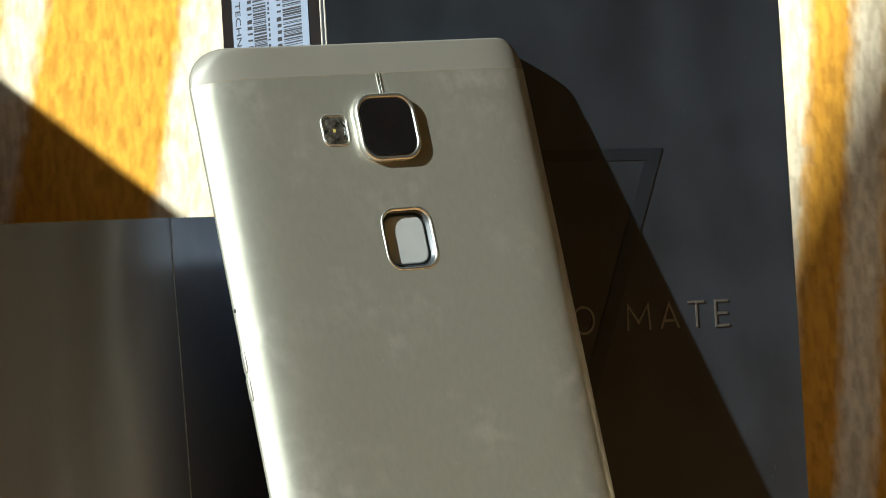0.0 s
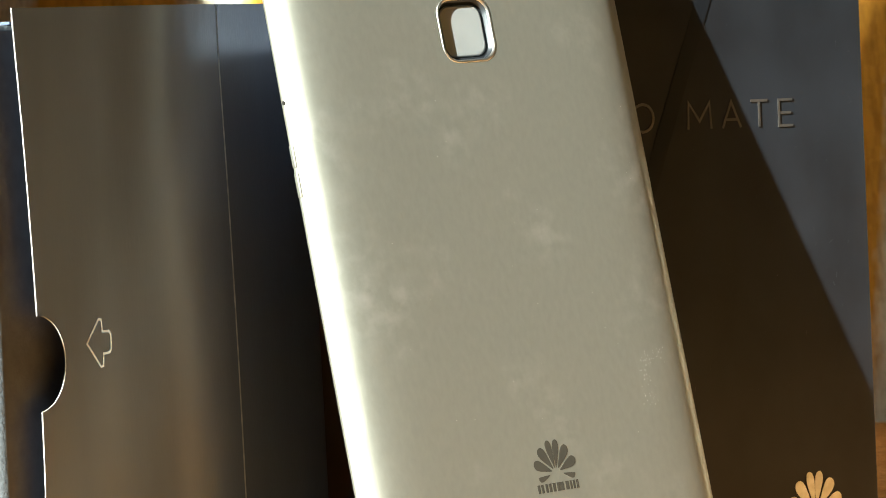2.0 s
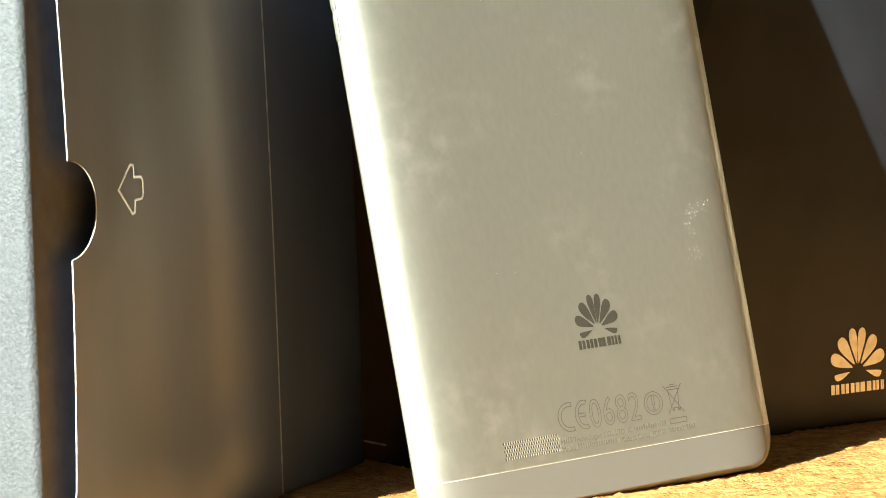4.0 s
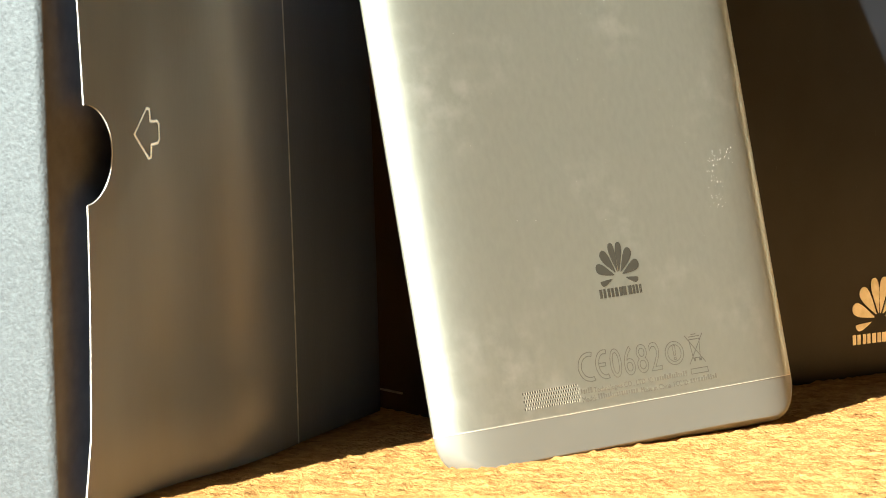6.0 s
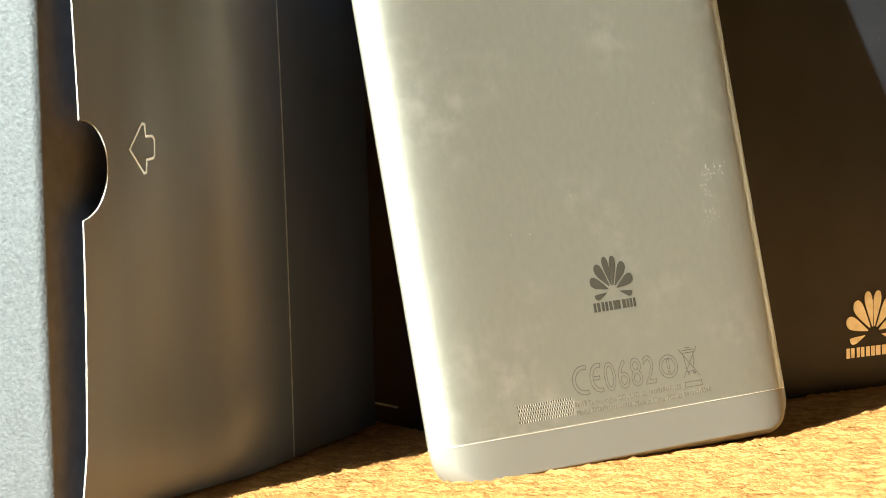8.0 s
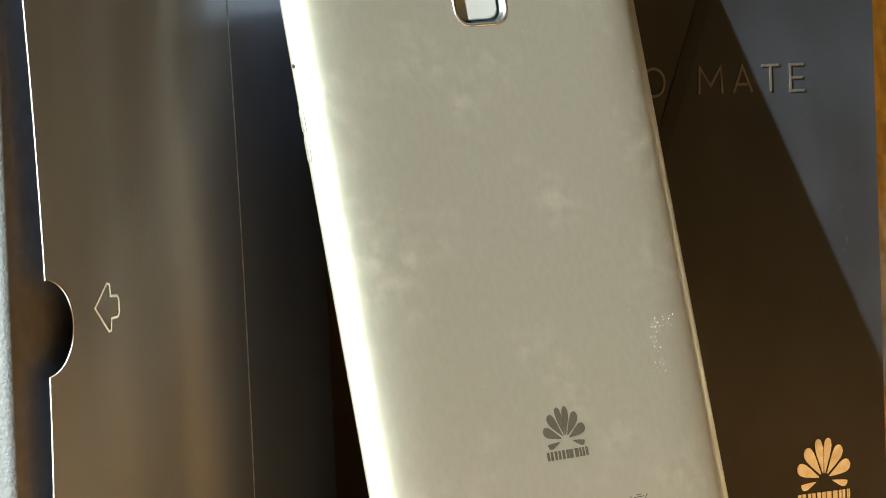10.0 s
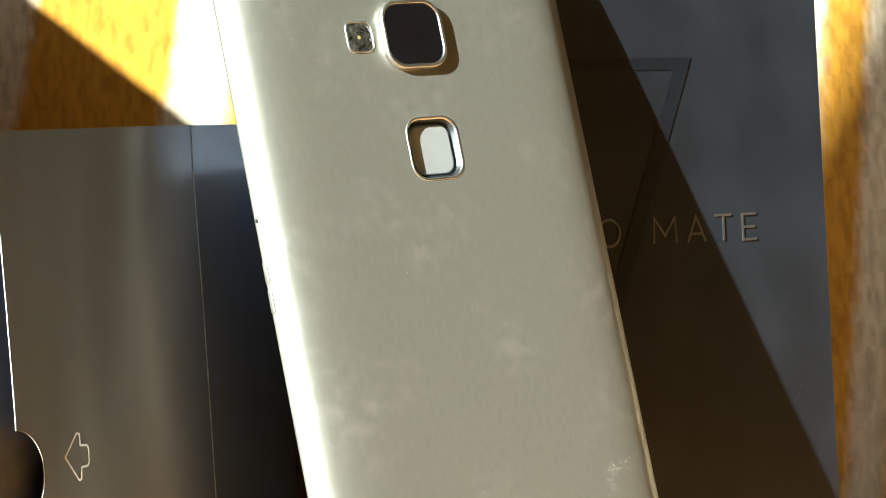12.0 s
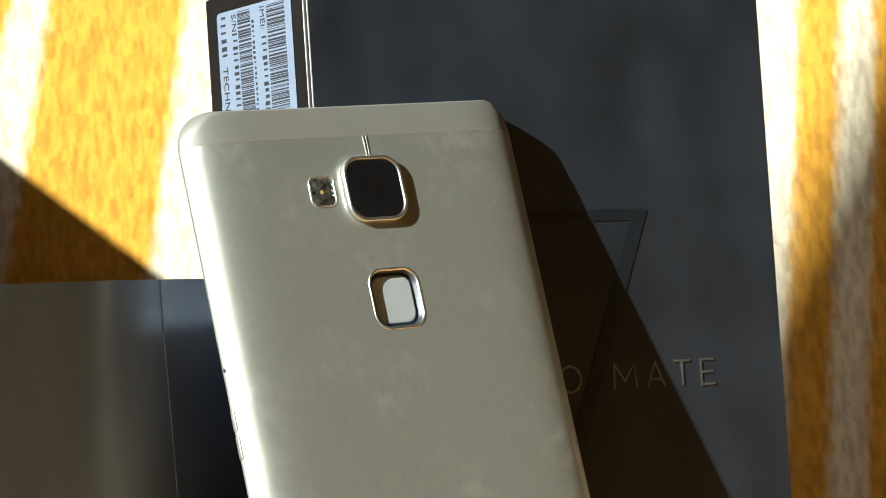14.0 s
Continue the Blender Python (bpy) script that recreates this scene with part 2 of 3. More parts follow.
def stroke(points, width, closed=False, lift=0.0, depth=0.00006, bm=None, place=None):
    """A thin mitred line along 2D points; place() maps (x, y, height) to the surface."""
    bm = bm or bmesh.new()
    place = place or (lambda x, y, h: (x, y, h))
    n = len(points)
    left, right = [], []
    for i in range(n):
        p = Vector(points[i])
        a = Vector(points[i - 1]) if (i > 0 or closed) else None
        b = Vector(points[(i + 1) % n]) if (i < n - 1 or closed) else None
        d0 = (p - a).normalized() if a is not None else (b - p).normalized()
        d1 = (b - p).normalized() if b is not None else d0
        n0, n1 = Vector((-d0.y, d0.x)), Vector((-d1.y, d1.x))
        m = (n0 + n1).normalized()
        k = min(1 / max(m.dot(n0), 0.35), 2.2) * width / 2
        left.append(p + m * k)
        right.append(p - m * k)
    quads = n if closed else n - 1
    low = [[bm.verts.new(place(q.x, q.y, lift)) for q in s] for s in (left, right)]
    top = [[bm.verts.new(place(q.x, q.y, lift + depth)) for q in s] for s in (left, right)]
    for i in range(quads):
        j = (i + 1) % n
        bm.faces.new((top[0][i], top[1][i], top[1][j], top[0][j]))
        bm.faces.new((low[0][i], top[0][i], top[0][j], low[0][j]))
        bm.faces.new((top[1][i], low[1][i], low[1][j], top[1][j]))
    if not closed:
        for i in (0, n - 1):
            bm.faces.new((low[0][i], low[1][i], top[1][i], top[0][i]))
    bmesh.ops.recalc_face_normals(bm, faces=bm.faces)
    return bm


def text_mesh(body, size):
    """The built-in font as a mesh lying in xy, its baseline start at the origin."""
    cu = bpy.data.curves.new("text", "FONT")
    cu.body, cu.size, cu.extrude, cu.resolution_u = body, size, 0.00003, 3
    ob = bpy.data.objects.new("text", cu)
    scene.collection.objects.link(ob)
    me = bpy.data.meshes.new_from_object(ob.evaluated_get(bpy.context.evaluated_depsgraph_get()))
    bpy.data.objects.remove(ob)
    return me


def text_part(name, body, size, mat, parent, m):
    me = text_mesh(body, size)
    me.materials.clear()
    me.materials.append(mat)
    ob = new(name, me)
    ob.parent = parent
    ob.matrix_local = m
    return ob


def fan_mark(cx, cy, width, height):
    """The petals of a fan-shaped emblem: narrow wedges with round tips that spread from one foot."""
    out = []
    for a, r0, r1, w in ((-6, 0.30, 0.86, 0.19), (21, 0.20, 1.03, 0.195), (51, 0.18, 1.04, 0.205), (79, 0.16, 1.06, 0.168)):
        for side in (1, -1):
            ca, sa, pts = math.cos(radians(a)), math.sin(radians(a)), []
            for k in range(22):
                t = (k / 22) * 2 * math.pi
                s = 0.5 - 0.5 * math.cos(t)
                half = w * (s * 1.25 + 0.06) * math.sqrt(max(0.0, 1 - s ** 4)) * (1 if math.sin(t) >= 0 else -1)
                if a < 0 and half > 0:
                    half *= 0.1
                r = r0 + (r1 - r0) * s
                pts.append((cx + side * (r * ca - half * sa) * width / 2, cy + (r * sa + half * ca) * height))
            out.append(pts if side > 0 else list(reversed(pts)))
    return out


# ---- the room ----
FLOOR, CEIL = -0.42, 2.0
X0, X1, Y0, Y1 = -1.5, 2.3, -2.9, 0.85


def wall(name, lo, hi, mat=plaster, label="plain beige plastered wall of the room"):
    ob = part(name, box(lo, hi), mat)
    return tagged(ob, label, "wall", kind="structure")


tagged(part("floor", box((X0, Y0, FLOOR - 0.1), (X1, Y1, FLOOR)), floor_wood), "brown wooden floor of the room", "floor", kind="structure")
tagged(part("ceiling", box((X0, Y0, CEIL), (X1, Y1, CEIL + 0.1)), plaster), "plain pale plastered ceiling", "ceiling", kind="structure")
wall("wall_north", (X0, Y1, FLOOR), (X1, Y1 + 0.12, CEIL))
wall("wall_south", (X0, Y0 - 0.12, FLOOR), (X1, Y0, CEIL))
# unseen wall, made ochre to throw warm reflections on phone and box
wall("wall_east", (X1, Y0 - 0.12, FLOOR), (X1 + 0.12, Y1 + 0.12, CEIL), ochre_bounce_plaster, "unseen ochre plastered wall, coloured to give warm reflections")
# unseen window opening, added to let the sunlight onto the sofa
W0, W1, WZ0, WZ1 = -2.36, -0.72, 0.30, 1.72
west = bmesh.new()
for lo, hi in (((X0 - 0.12, Y0 - 0.12, FLOOR), (X0, W0, CEIL)), ((X0 - 0.12, W1, FLOOR), (X0, Y1 + 0.12, CEIL)),
               ((X0 - 0.12, W0, FLOOR), (X0, W1, WZ0)), ((X0 - 0.12, W0, WZ1), (X0, W1, CEIL))):
    add_box(west, lo, hi)
tagged(part("wall_west", west, plaster), "unseen plain beige plastered wall with a window opening added for the sun", "wall", kind="structure")
window = empty("window_1", pose(X0 - 0.06, 0, 0), "unseen white painted wooden window frame, added where the sunlight enters", "window", kind="structure")
for lo, hi in (((-0.03, W0, WZ0), (0.03, W0 + 0.05, WZ1)), ((-0.03, W1 - 0.05, WZ0), (0.03, W1, WZ1)),
               ((-0.03, W0 + 0.05, WZ0), (0.03, W1 - 0.05, WZ0 + 0.05)), ((-0.03, W0 + 0.05, WZ1 - 0.05), (0.03, W1 - 0.05, WZ1))):
    part("window_frame", box(lo, hi, 0.006), frame_paint, window)


def curtain():
    """A gathered curtain, tied back so that its edge slants; it hangs just inside the window, unseen, added to shade
    the backrest.
    """
    bm = bmesh.new()
    rows = []
    for k in range(30):
        z = 0.55 + k * 0.042
        y1 = -1.581 - 0.345 * (z - 1.43)
        rows.append([bm.verts.new((-1.46 + 0.012 * math.sin(i * 1.7 + z), y1 + (-1.711 - y1) * i / 20, z)) for i in range(21)])
    for a, b in zip(rows, rows[1:]):
        for i in range(20):
            bm.faces.new((a[i], b[i], b[i + 1], a[i + 1]))
    bmesh.ops.solidify(bm, geom=list(bm.faces), thickness=0.002)
    return bm


tagged(part("curtain", curtain(), material("curtain_cloth", (0.45, 0.38, 0.28), 0.9, 0.0, 0.1, 20), None, "", True), "unseen beige curtain, tied back, added to shade the backrest's right part", "curtain", kind="structure")

# ---- the sofa ----
SOFA_X0, SOFA_X1, SEAT_FRONT, CREASE = -0.35, 0.95, -0.27, 0.40
LEAN = radians(15)
sofa = empty("sofa", pose(0, 0, FLOOR), "upholstered sofa with an orange seat and a striped backrest", "sofa")


def weave(nx, ny, step_x, step_y, seed):
    """Uneven tufts in rows: a height for each point of a grid, in units of one."""
    rng = np.random.default_rng(seed)
    fine = rng.random((ny, nx))
    coarse = rng.random((ny // 3 + 3, nx // 3 + 3))
    yy, xx = np.mgrid[0:ny, 0:nx]
    cy, cx = yy / 3.0, xx / 3.0
    iy, ix = cy.astype(int), cx.astype(int)
    fy, fx = cy - iy, cx - ix
    soft = (coarse[iy, ix] * (1 - fx) + coarse[iy, ix + 1] * fx) * (1 - fy) + (coarse[iy + 1, ix] * (1 - fx) + coarse[iy + 1, ix + 1] * fx) * fy
    # tufts: short loops in staggered rows, each of its own height
    jig = 0.9 * (soft - 0.5)
    row = yy * step_y / 0.00125 + 0.5 * jig
    loop = xx * step_x / 0.0017 + 0.5 * (np.floor(row) % 2) + jig
    tuft = np.abs(np.sin(row * math.pi)) * (0.45 + 0.55 * np.abs(np.sin(loop * math.pi)))
    return 0.62 * tuft + 0.34 * fine + 0.42 * soft


def grid_mesh(name, xs, ys, height, mat, parent, to_point):
    nx, ny = len(xs), len(ys)
    pts = [to_point(xs[i], ys[j], float(height[j, i])) for j in range(ny) for i in range(nx)]
    faces = [(j * nx + i, j * nx + i + 1, (j + 1) * nx + i + 1, (j + 1) * nx + i) for j in range(ny - 1) for i in range(nx - 1)]
    me = bpy.data.meshes.new(name)
    me.from_pydata(pts, [], faces)
    me.polygons.foreach_set("use_smooth", [True] * len(me.polygons))
    me.materials.append(mat)
    ob = new(name, me)
    ob.parent = parent
    return ob


def seat_top():
    xs = np.concatenate([np.linspace(SOFA_X0, -0.15, 24, endpoint=False), np.arange(-0.15, 0.15, 0.00085), np.linspace(0.15, SOFA_X1, 50)])
    ys = np.concatenate([np.linspace(SEAT_FRONT, -0.10, 22, endpoint=False), np.arange(-0.10, 0.16, 0.0007), np.linspace(0.16, CREASE + 0.03, 60)])
    h = weave(len(xs), len(ys), 0.00085, 0.0007, 5)
    inx = np.clip(np.minimum(xs + 0.15, 0.15 - xs) / 0.01, 0.15, 1)
    iny = np.clip(np.minimum(ys + 0.10, 0.16 - ys) / 0.01, 0.15, 1)
    h = (h - 0.72) * 0.0011 * inx[None, :] * iny[:, None]
    # the cushion's front edge rolls down
    roll = np.where(ys < SEAT_FRONT + 0.05, -0.05 + np.sqrt(np.clip(0.05 ** 2 - (SEAT_FRONT + 0.05 - ys) ** 2, 0, None)), 0)
    h = h + roll[:, None] - FLOOR - 0.0006
    return grid_mesh("seat_cushion", xs, ys, h, seat_fabric, sofa, lambda x, y, z: (x, y, z))


seat_top()


def fuzz():
    """Loose pile that stands out of the seat's weave."""
    rng = random.Random(31)
    pts, faces = [], []
    for i in range(5000):
        x, y = rng.uniform(-0.13, 0.12), rng.uniform(-0.075, 0.10)
        a, ln, up = rng.uniform(0, 6.28), rng.uniform(0.0002, 0.0006), rng.uniform(0.0001, 0.0003)
        dx, dy, w = math.cos(a) * ln, math.sin(a) * ln, rng.uniform(0.00003, 0.00007)
        nx, ny, k = -math.sin(a) * w, math.cos(a) * w, len(pts)
        for t, h in ((0, -0.0004), (0.5, up * 0.8), (1.0, up)):
            for sgn in (1, -1):
                pts.append((x + dx * t + nx * sgn * (1 - 0.7 * t), y + dy * t + ny * sgn * (1 - 0.7 * t), h - FLOOR - 0.0006))
        faces += [(k, k + 1, k + 3, k + 2), (k + 2, k + 3, k + 5, k + 4)]
    me = bpy.data.meshes.new("fuzz")
    me.from_pydata(pts, [], faces)
    me.materials.append(seat_fabric)
    ob = new("fuzz", me)
    ob.parent = sofa
    return tagged(ob, "loose orange fabric pile", kind="stuff")


fuzz()
part("seat_side", box((SOFA_X0, SEAT_FRONT + 0.002, 0.22), (SOFA_X1, CREASE + 0.10, -FLOOR - 0.052), 0.01), seat_fabric, sofa)
part("base_rail", box((SOFA_X0 - 0.10, SEAT_FRONT + 0.02, 0.10), (SOFA_X1, CREASE + 0.20, 0.218), 0.006), sofa_wood, sofa)
for x in (SOFA_X0 - 0.06, SOFA_X1 - 0.08):
    for y in (SEAT_FRONT + 0.06, CREASE + 0.12):
        part("leg", box((x - 0.025, y - 0.025, 0.0), (x + 0.025, y + 0.025, 0.10), 0.005), sofa_wood, sofa)


def backrest():
    xs = np.linspace(SOFA_X0, SOFA_X1, 420)
    ys = np.linspace(-0.03, 0.42, 220)
    h = weave(len(xs), len(ys), 0.003, 0.002, 9)
    h = (h - 0.9) * 0.0012 - 0.03 * np.exp(-((ys + 0.03) / 0.012) ** 2)[:, None] - 0.05 * np.exp(-((ys - 0.42) / 0.03) ** 2)[:, None]
    s, c = math.sin(LEAN), math.cos(LEAN)
    return grid_mesh("backrest", xs, ys, h, back_fabric, sofa, lambda x, v, w: (x, CREASE + v * s - w * c, v * c + w * s - FLOOR))


backrest()
back_body = box((SOFA_X0, 0.02, -0.02), (SOFA_X1, 0.13, 0.41), 0.02)
bmesh.ops.transform(back_body, matrix=pose(0, CREASE + 0.03, -FLOOR, -15), verts=back_body.verts)
part("back_frame", back_body, seat_fabric, sofa)
# unseen armrest, added so that its edge shades the backrest's left
arm = box((SOFA_X0 - 0.14, -0.25, 0.12), (SOFA_X0, CREASE + 0.13, 0.338 - FLOOR), 0.014, 4)
for v in arm.verts:
    # its top rises a little towards the back
    if v.co.z > 0.6:
        v.co.z += 0.058 * (v.co.y - 0.205)
part("shading_armrest", arm, back_fabric, sofa)

# ---- the packaging box that the phone leans on ----
BOX_YAW, BOX_W, BOX_D, BOX_H = 34.633, 0.1182, 0.0428, 0.1815
BOX_AT = (-0.0312, 0.0255, 0.0)
# local axes: x along the front, y into the box, z up; the front is the plane y = 0
carton = empty("packaging_box", pose(*BOX_AT, 0, 0, BOX_YAW), "upright black cardboard phone box with silver lettering and a barcode label", "box")
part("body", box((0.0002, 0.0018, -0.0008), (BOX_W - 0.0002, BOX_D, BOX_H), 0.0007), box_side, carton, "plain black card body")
part("front_cover", box((-0.0004, 0.0, -0.0008), (BOX_W, 0.0014, BOX_H), 0.00035), box_card, carton)
for y in (-0.00005, 0.0015):
    part("worn_edge", box((-0.00055, y, 0.001), (-0.0002, y + 0.00028, BOX_H - 0.001), 0.0001), seam_edge, carton, "pale worn card edge")
part("worn_edge", box((-0.0003, 0.0225, 0.0030), (0.0001, BOX_D - 0.0008, 0.0034), 0.0001), seam_edge, carton, "pale worn card edge")


def front(bm, lift=-0.0001):
    """From (along, up, out) to the box's own axes."""
    for v in bm.verts:
        v.co = Vector((v.co.x, lift - v.co.z, v.co.y))
    bmesh.ops.recalc_face_normals(bm, faces=bm.faces)
    return bm


# a large numeral in clear varnish, whose crossbar and stem are mitred
seven = [(0.030, 0.1310), (0.0832, 0.1310), (0.0575, 0.0690), (0.0535, 0.0690), (0.0782, 0.1285), (0.030, 0.1285)]
part("numeral", front(plate(seven, 0, 0.00003)), gloss_varnish, carton, "large numeral 7 in glossy varnish")


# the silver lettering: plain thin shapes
def letters():
    z0, z1 = 0.0921, 0.0975
    zm = (z0 + z1) / 2
    ring = [(0.0594 + 0.0027 * math.cos(a), zm + 0.0028 * math.sin(a)) for a in (2 * math.pi * i / 20 for i in range(20))]
    yield [(ring, True)]
    yield [([(0.0709, z0), (0.0712, z1), (0.0739, z0 + 0.0016), (0.0766, z1), (0.0769, z0)], False)]
    yield [([(0.0799, z0), (0.0823, z1), (0.0847, z0)], False), ([(0.0807, z0 + 0.0017), (0.0839, z0 + 0.0017)], False)]
    yield [([(0.0874, z1), (0.0919, z1)], False), ([(0.08965, z1 - 0.0003), (0.08965, z0)], False)]
    yield [([(0.0986, z1), (0.0949, z1), (0.0949, z0), (0.0986, z0)], False), ([(0.0951, zm), (0.0982, zm)], False)]


for strokes in letters():
    bm = bmesh.new()
    for pts, closed in strokes:
        stroke(pts, 0.00055, closed, 0, 0.0001, bm)
    part("lettering", front(bm), silver_foil, carton, "thin silver foil lettering")
for petal in fan_mark(0.1006, 0.0106, 0.0148, 0.0083):
    part("emblem_petal", front(plate(petal, 0, 0.0001)), gold_foil, carton, "gold foil emblem petal")
for x, w in ((0.0934, 0.0021), (0.0961, 0.0020), (0.0986, 0.0023), (0.1012, 0.0029), (0.1045, 0.0017), (0.1067, 0.0008)):
    bm = bmesh.new()
    # upright half bars with a gap, so that the row is as open as the print it stands for
    add_box(bm, (x, 0.0060, 0), (x + w * 0.42, 0.0080, 0.0001))
    add_box(bm, (x + w * 0.58, 0.0060, 0), (x + w, 0.0080, 0.0001))
    part("emblem_bar", front(bm), gold_foil, carton, "gold foil bar under the emblem")

# small scuffs and dust on the coated front
rng = random.Random(21)
bm = bmesh.new()
for i in range(300):
    x, z = rng.uniform(0.035, 0.117), rng.uniform(0.03, 0.180)
    a, ln = rng.gauss(1.4, 0.5), rng.uniform(0.0002, 0.0012) if i % 3 == 0 else rng.uniform(0.00005, 0.00025)
    stroke([(x, z), (x + ln * math.cos(a), z + ln * math.sin(a))], rng.uniform(0.00003, 0.00006), False, 0, 0.00001, bm)
tagged(part("scuffs", front(bm), scuff_grey, carton, "small pale scuffs and dust"), kind="stuff")

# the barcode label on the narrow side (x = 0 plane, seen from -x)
label_thing = part("label", plate([(y, z) for y, z in rounded(0.01525, 0.0330, 0.0012, 4, (-0.0222, 0.1447))], 0, 0.00008), dimmed_label_paper, carton, "white paper barcode label")
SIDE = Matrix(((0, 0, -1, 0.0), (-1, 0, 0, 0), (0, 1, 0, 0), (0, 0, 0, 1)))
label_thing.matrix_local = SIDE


def ink(name, rects, lift=0.00008):
    bm = bmesh.new()
    for y0, y1, z0, z1 in rects:
        add_box(bm, (-y1, z0, lift), (-y0, z1, lift + 0.00005))
    ob = part(name, bm, label_ink, label_thing)
    return ob


def barcode(y0, y1, top, bottom, seed):
    rng, z, out = random.Random(seed), top, []
    while z > bottom:
        w = rng.choice((0.00014, 0.00014, 0.00028, 0.00042))
        out.append((y0, y1, z - w, z))
        z -= w + rng.choice((0.00014, 0.00014, 0.00028, 0.00042))
    return out


def characters(y0, y1, top, bottom, pitch, seed, gaps=()):
    """A plain bar for each character."""
    rng, z, out, k = random.Random(seed), top, [], 0
    while z - pitch > bottom:
        if k not in gaps:
            h = pitch * rng.choice((0.30, 0.52, 0.62))
            out.append((y0, y1 - rng.choice((0, 0, 0.0003)), z - h, z))
        z -= pitch
        k += 1
    return out


ink("barcode", barcode(0.0096, 0.0168, 0.1768, 0.115, 3))
ink("barcode", barcode(0.0236, 0.0288, 0.1770, 0.115, 8))
ink("bar_text", characters(0.0339, 0.0360, 0.1767, 0.1668, 0.00160, 1))
ink("bar_text", characters(0.0176, 0.0194, 0.1705, 0.115, 0.00137, 2))
ink("bar_text", characters(0.0294, 0.0313, 0.1726, 0.115, 0.00137, 4))
ink("bar_text", characters(0.0222, 0.0231, 0.1745, 0.115, 0.0011, 6))


def label_text(body, y, z, size):
    """Lettering that reads downwards."""
    return text_part("printed_text", body, size, label_ink, label_thing, Matrix.Translation((-y, z, 0.00011)) @ pose(0, 0, 0, 0, 0, -90))


label_text("IMEI:", 0.0195, 0.1770, 0.00255)
label_text("TECHNOLOGIES", 0.0360, 0.1660, 0.0029)
label_text("S/N:", 0.0313, 0.1768, 0.0026)

# ---- the second box: a drawer in a sleeve ----
SLV = Matrix(((0.4033, -0.9151, 0, -0.0635), (0.9151, 0.4033, 0, 0.0069), (0, 0, 1, 0), (0, 0, 0, 1)))
# local axes: x along the panel from the crease, y into the box, z up
sleeve = empty("sleeve_box", SLV, "dark brown-black cardboard sleeve box, slightly bowed, with its drawer pushed out", "box")
RIGHT, BACK = 0.0400, 0.046


def top_at(a):
    return 0.1176 + (a + 0.07) / 0.105 * 0.0028


def left_at(z):
    """The sleeve's mouth, with a round thumb notch."""
    edge = -0.0694 + 0.0020 * math.sin(math.pi * min(max(z, 0), 0.10) / 0.10) if z < 0.10 else -0.0694 - (z - 0.10) * 0.08
    if z < 0.012:
        edge -= 0.0016 * (1 - z / 0.012)
    d = 0.0083 ** 2 - (z - 0.0587) ** 2
    return max(edge, -0.0679 + math.sqrt(d)) if d > 0 else edge


def bow(a, z):
    """How far the panel stands out of its chord: a soft belly, fuller towards the foot, that curls back before the crease."""
    s = min(max((a + 0.072) / 0.072, 0), 1)
    out = 0.0011 * math.sin(math.pi * s) * 0.9
    u = min(max((a + 0.045) / 0.045, 0), 1)
    out += 0.0017 * (1 - min(z / 0.11, 1) ** 2.2) * u * u * (3 - 2 * u)
    k = min(max((a + 0.046) / 0.024, 0), 1)
    out += 0.0014 * k * k * (3 - 2 * k) - 2.07 * max(0.0, min(a, 0) + 0.026) ** 2
    return out - max(a, 0) * 0.07


def sleeve_panel():
    zs = sorted({round(0.12 * i / 30, 6) for i in range(31)} | {round(0.0587 - 0.0083 * math.cos(math.pi * i / 24), 6) for i in range(25)})
    ss = [i / 26 for i in range(27)]
    bm = bmesh.new()
    t = 0.0002

    def row(z, back):
        a0 = left_at(z)
        out = []
        for a in [a0 + (0 - a0) * s for s in ss] + [0.0003, 0.0006, 0.0009, RIGHT * 0.5, RIGHT]:
            zz = z / 0.12 * top_at(a)
            dent = 0.00008 if a == 0.0006 else 0
            out.append(bm.verts.new((a, (t if back else 0) - bow(a, zz) - dent, zz)))
        return out

    f, k = [row(z, False) for z in zs], [row(z, True) for z in zs]
    n = len(f[0])
    for j in range(len(zs) - 1):
        for i in range(n - 1):
            q = bm.faces.new((f[j][i], f[j + 1][i], f[j + 1][i + 1], f[j][i + 1]))
            q.smooth = True
            q.material_index = 3 if i in (n - 5, n - 4) else 0
            bm.faces.new((k[j][i], k[j][i + 1], k[j + 1][i + 1], k[j + 1][i]))
        q = bm.faces.new((f[j][0], k[j][0], k[j + 1][0], f[j + 1][0]))
        q.material_index = 1
    for i in range(n - 1):
        q = bm.faces.new((f[-1][i], k[-1][i], k[-1][i + 1], f[-1][i + 1]))
        q.material_index = 2
    bmesh.ops.recalc_face_normals(bm, faces=bm.faces)
    for e in bm.edges:
        if e.calc_face_angle(3.0) > 0.6:
            e.smooth = False
    return bm


part("front_panel", sleeve_panel(), [sleeve_card, cut_edge, seam_edge, crease_card], sleeve, "bowed dark card panel with a pale cut edge and a pale crease")
part("side_panel", box((RIGHT - 0.0008, 0.0046, 0), (RIGHT, BACK, 0.1198), 0.0002), sleeve_card, sleeve)
part("back_panel", box((-0.070, BACK, 0), (RIGHT, BACK + 0.0008, 0.1178), 0.0002), sleeve_card, sleeve)
part("top_panel", box((-0.066, 0.0036, 0.1150), (RIGHT - 0.002, BACK, 0.1156), 0.0002), sleeve_card, sleeve)
arrow_pts = [(-0.0530, 0.0599), (-0.0490, 0.0639), (-0.0481, 0.0637), (-0.0479, 0.0617), (-0.0458, 0.0616), (-0.0452, 0.0610), (-0.0452, 0.0585), (-0.0457, 0.0579),
             (-0.0478, 0.0578), (-0.0480, 0.0557), (-0.0488, 0.0556)]
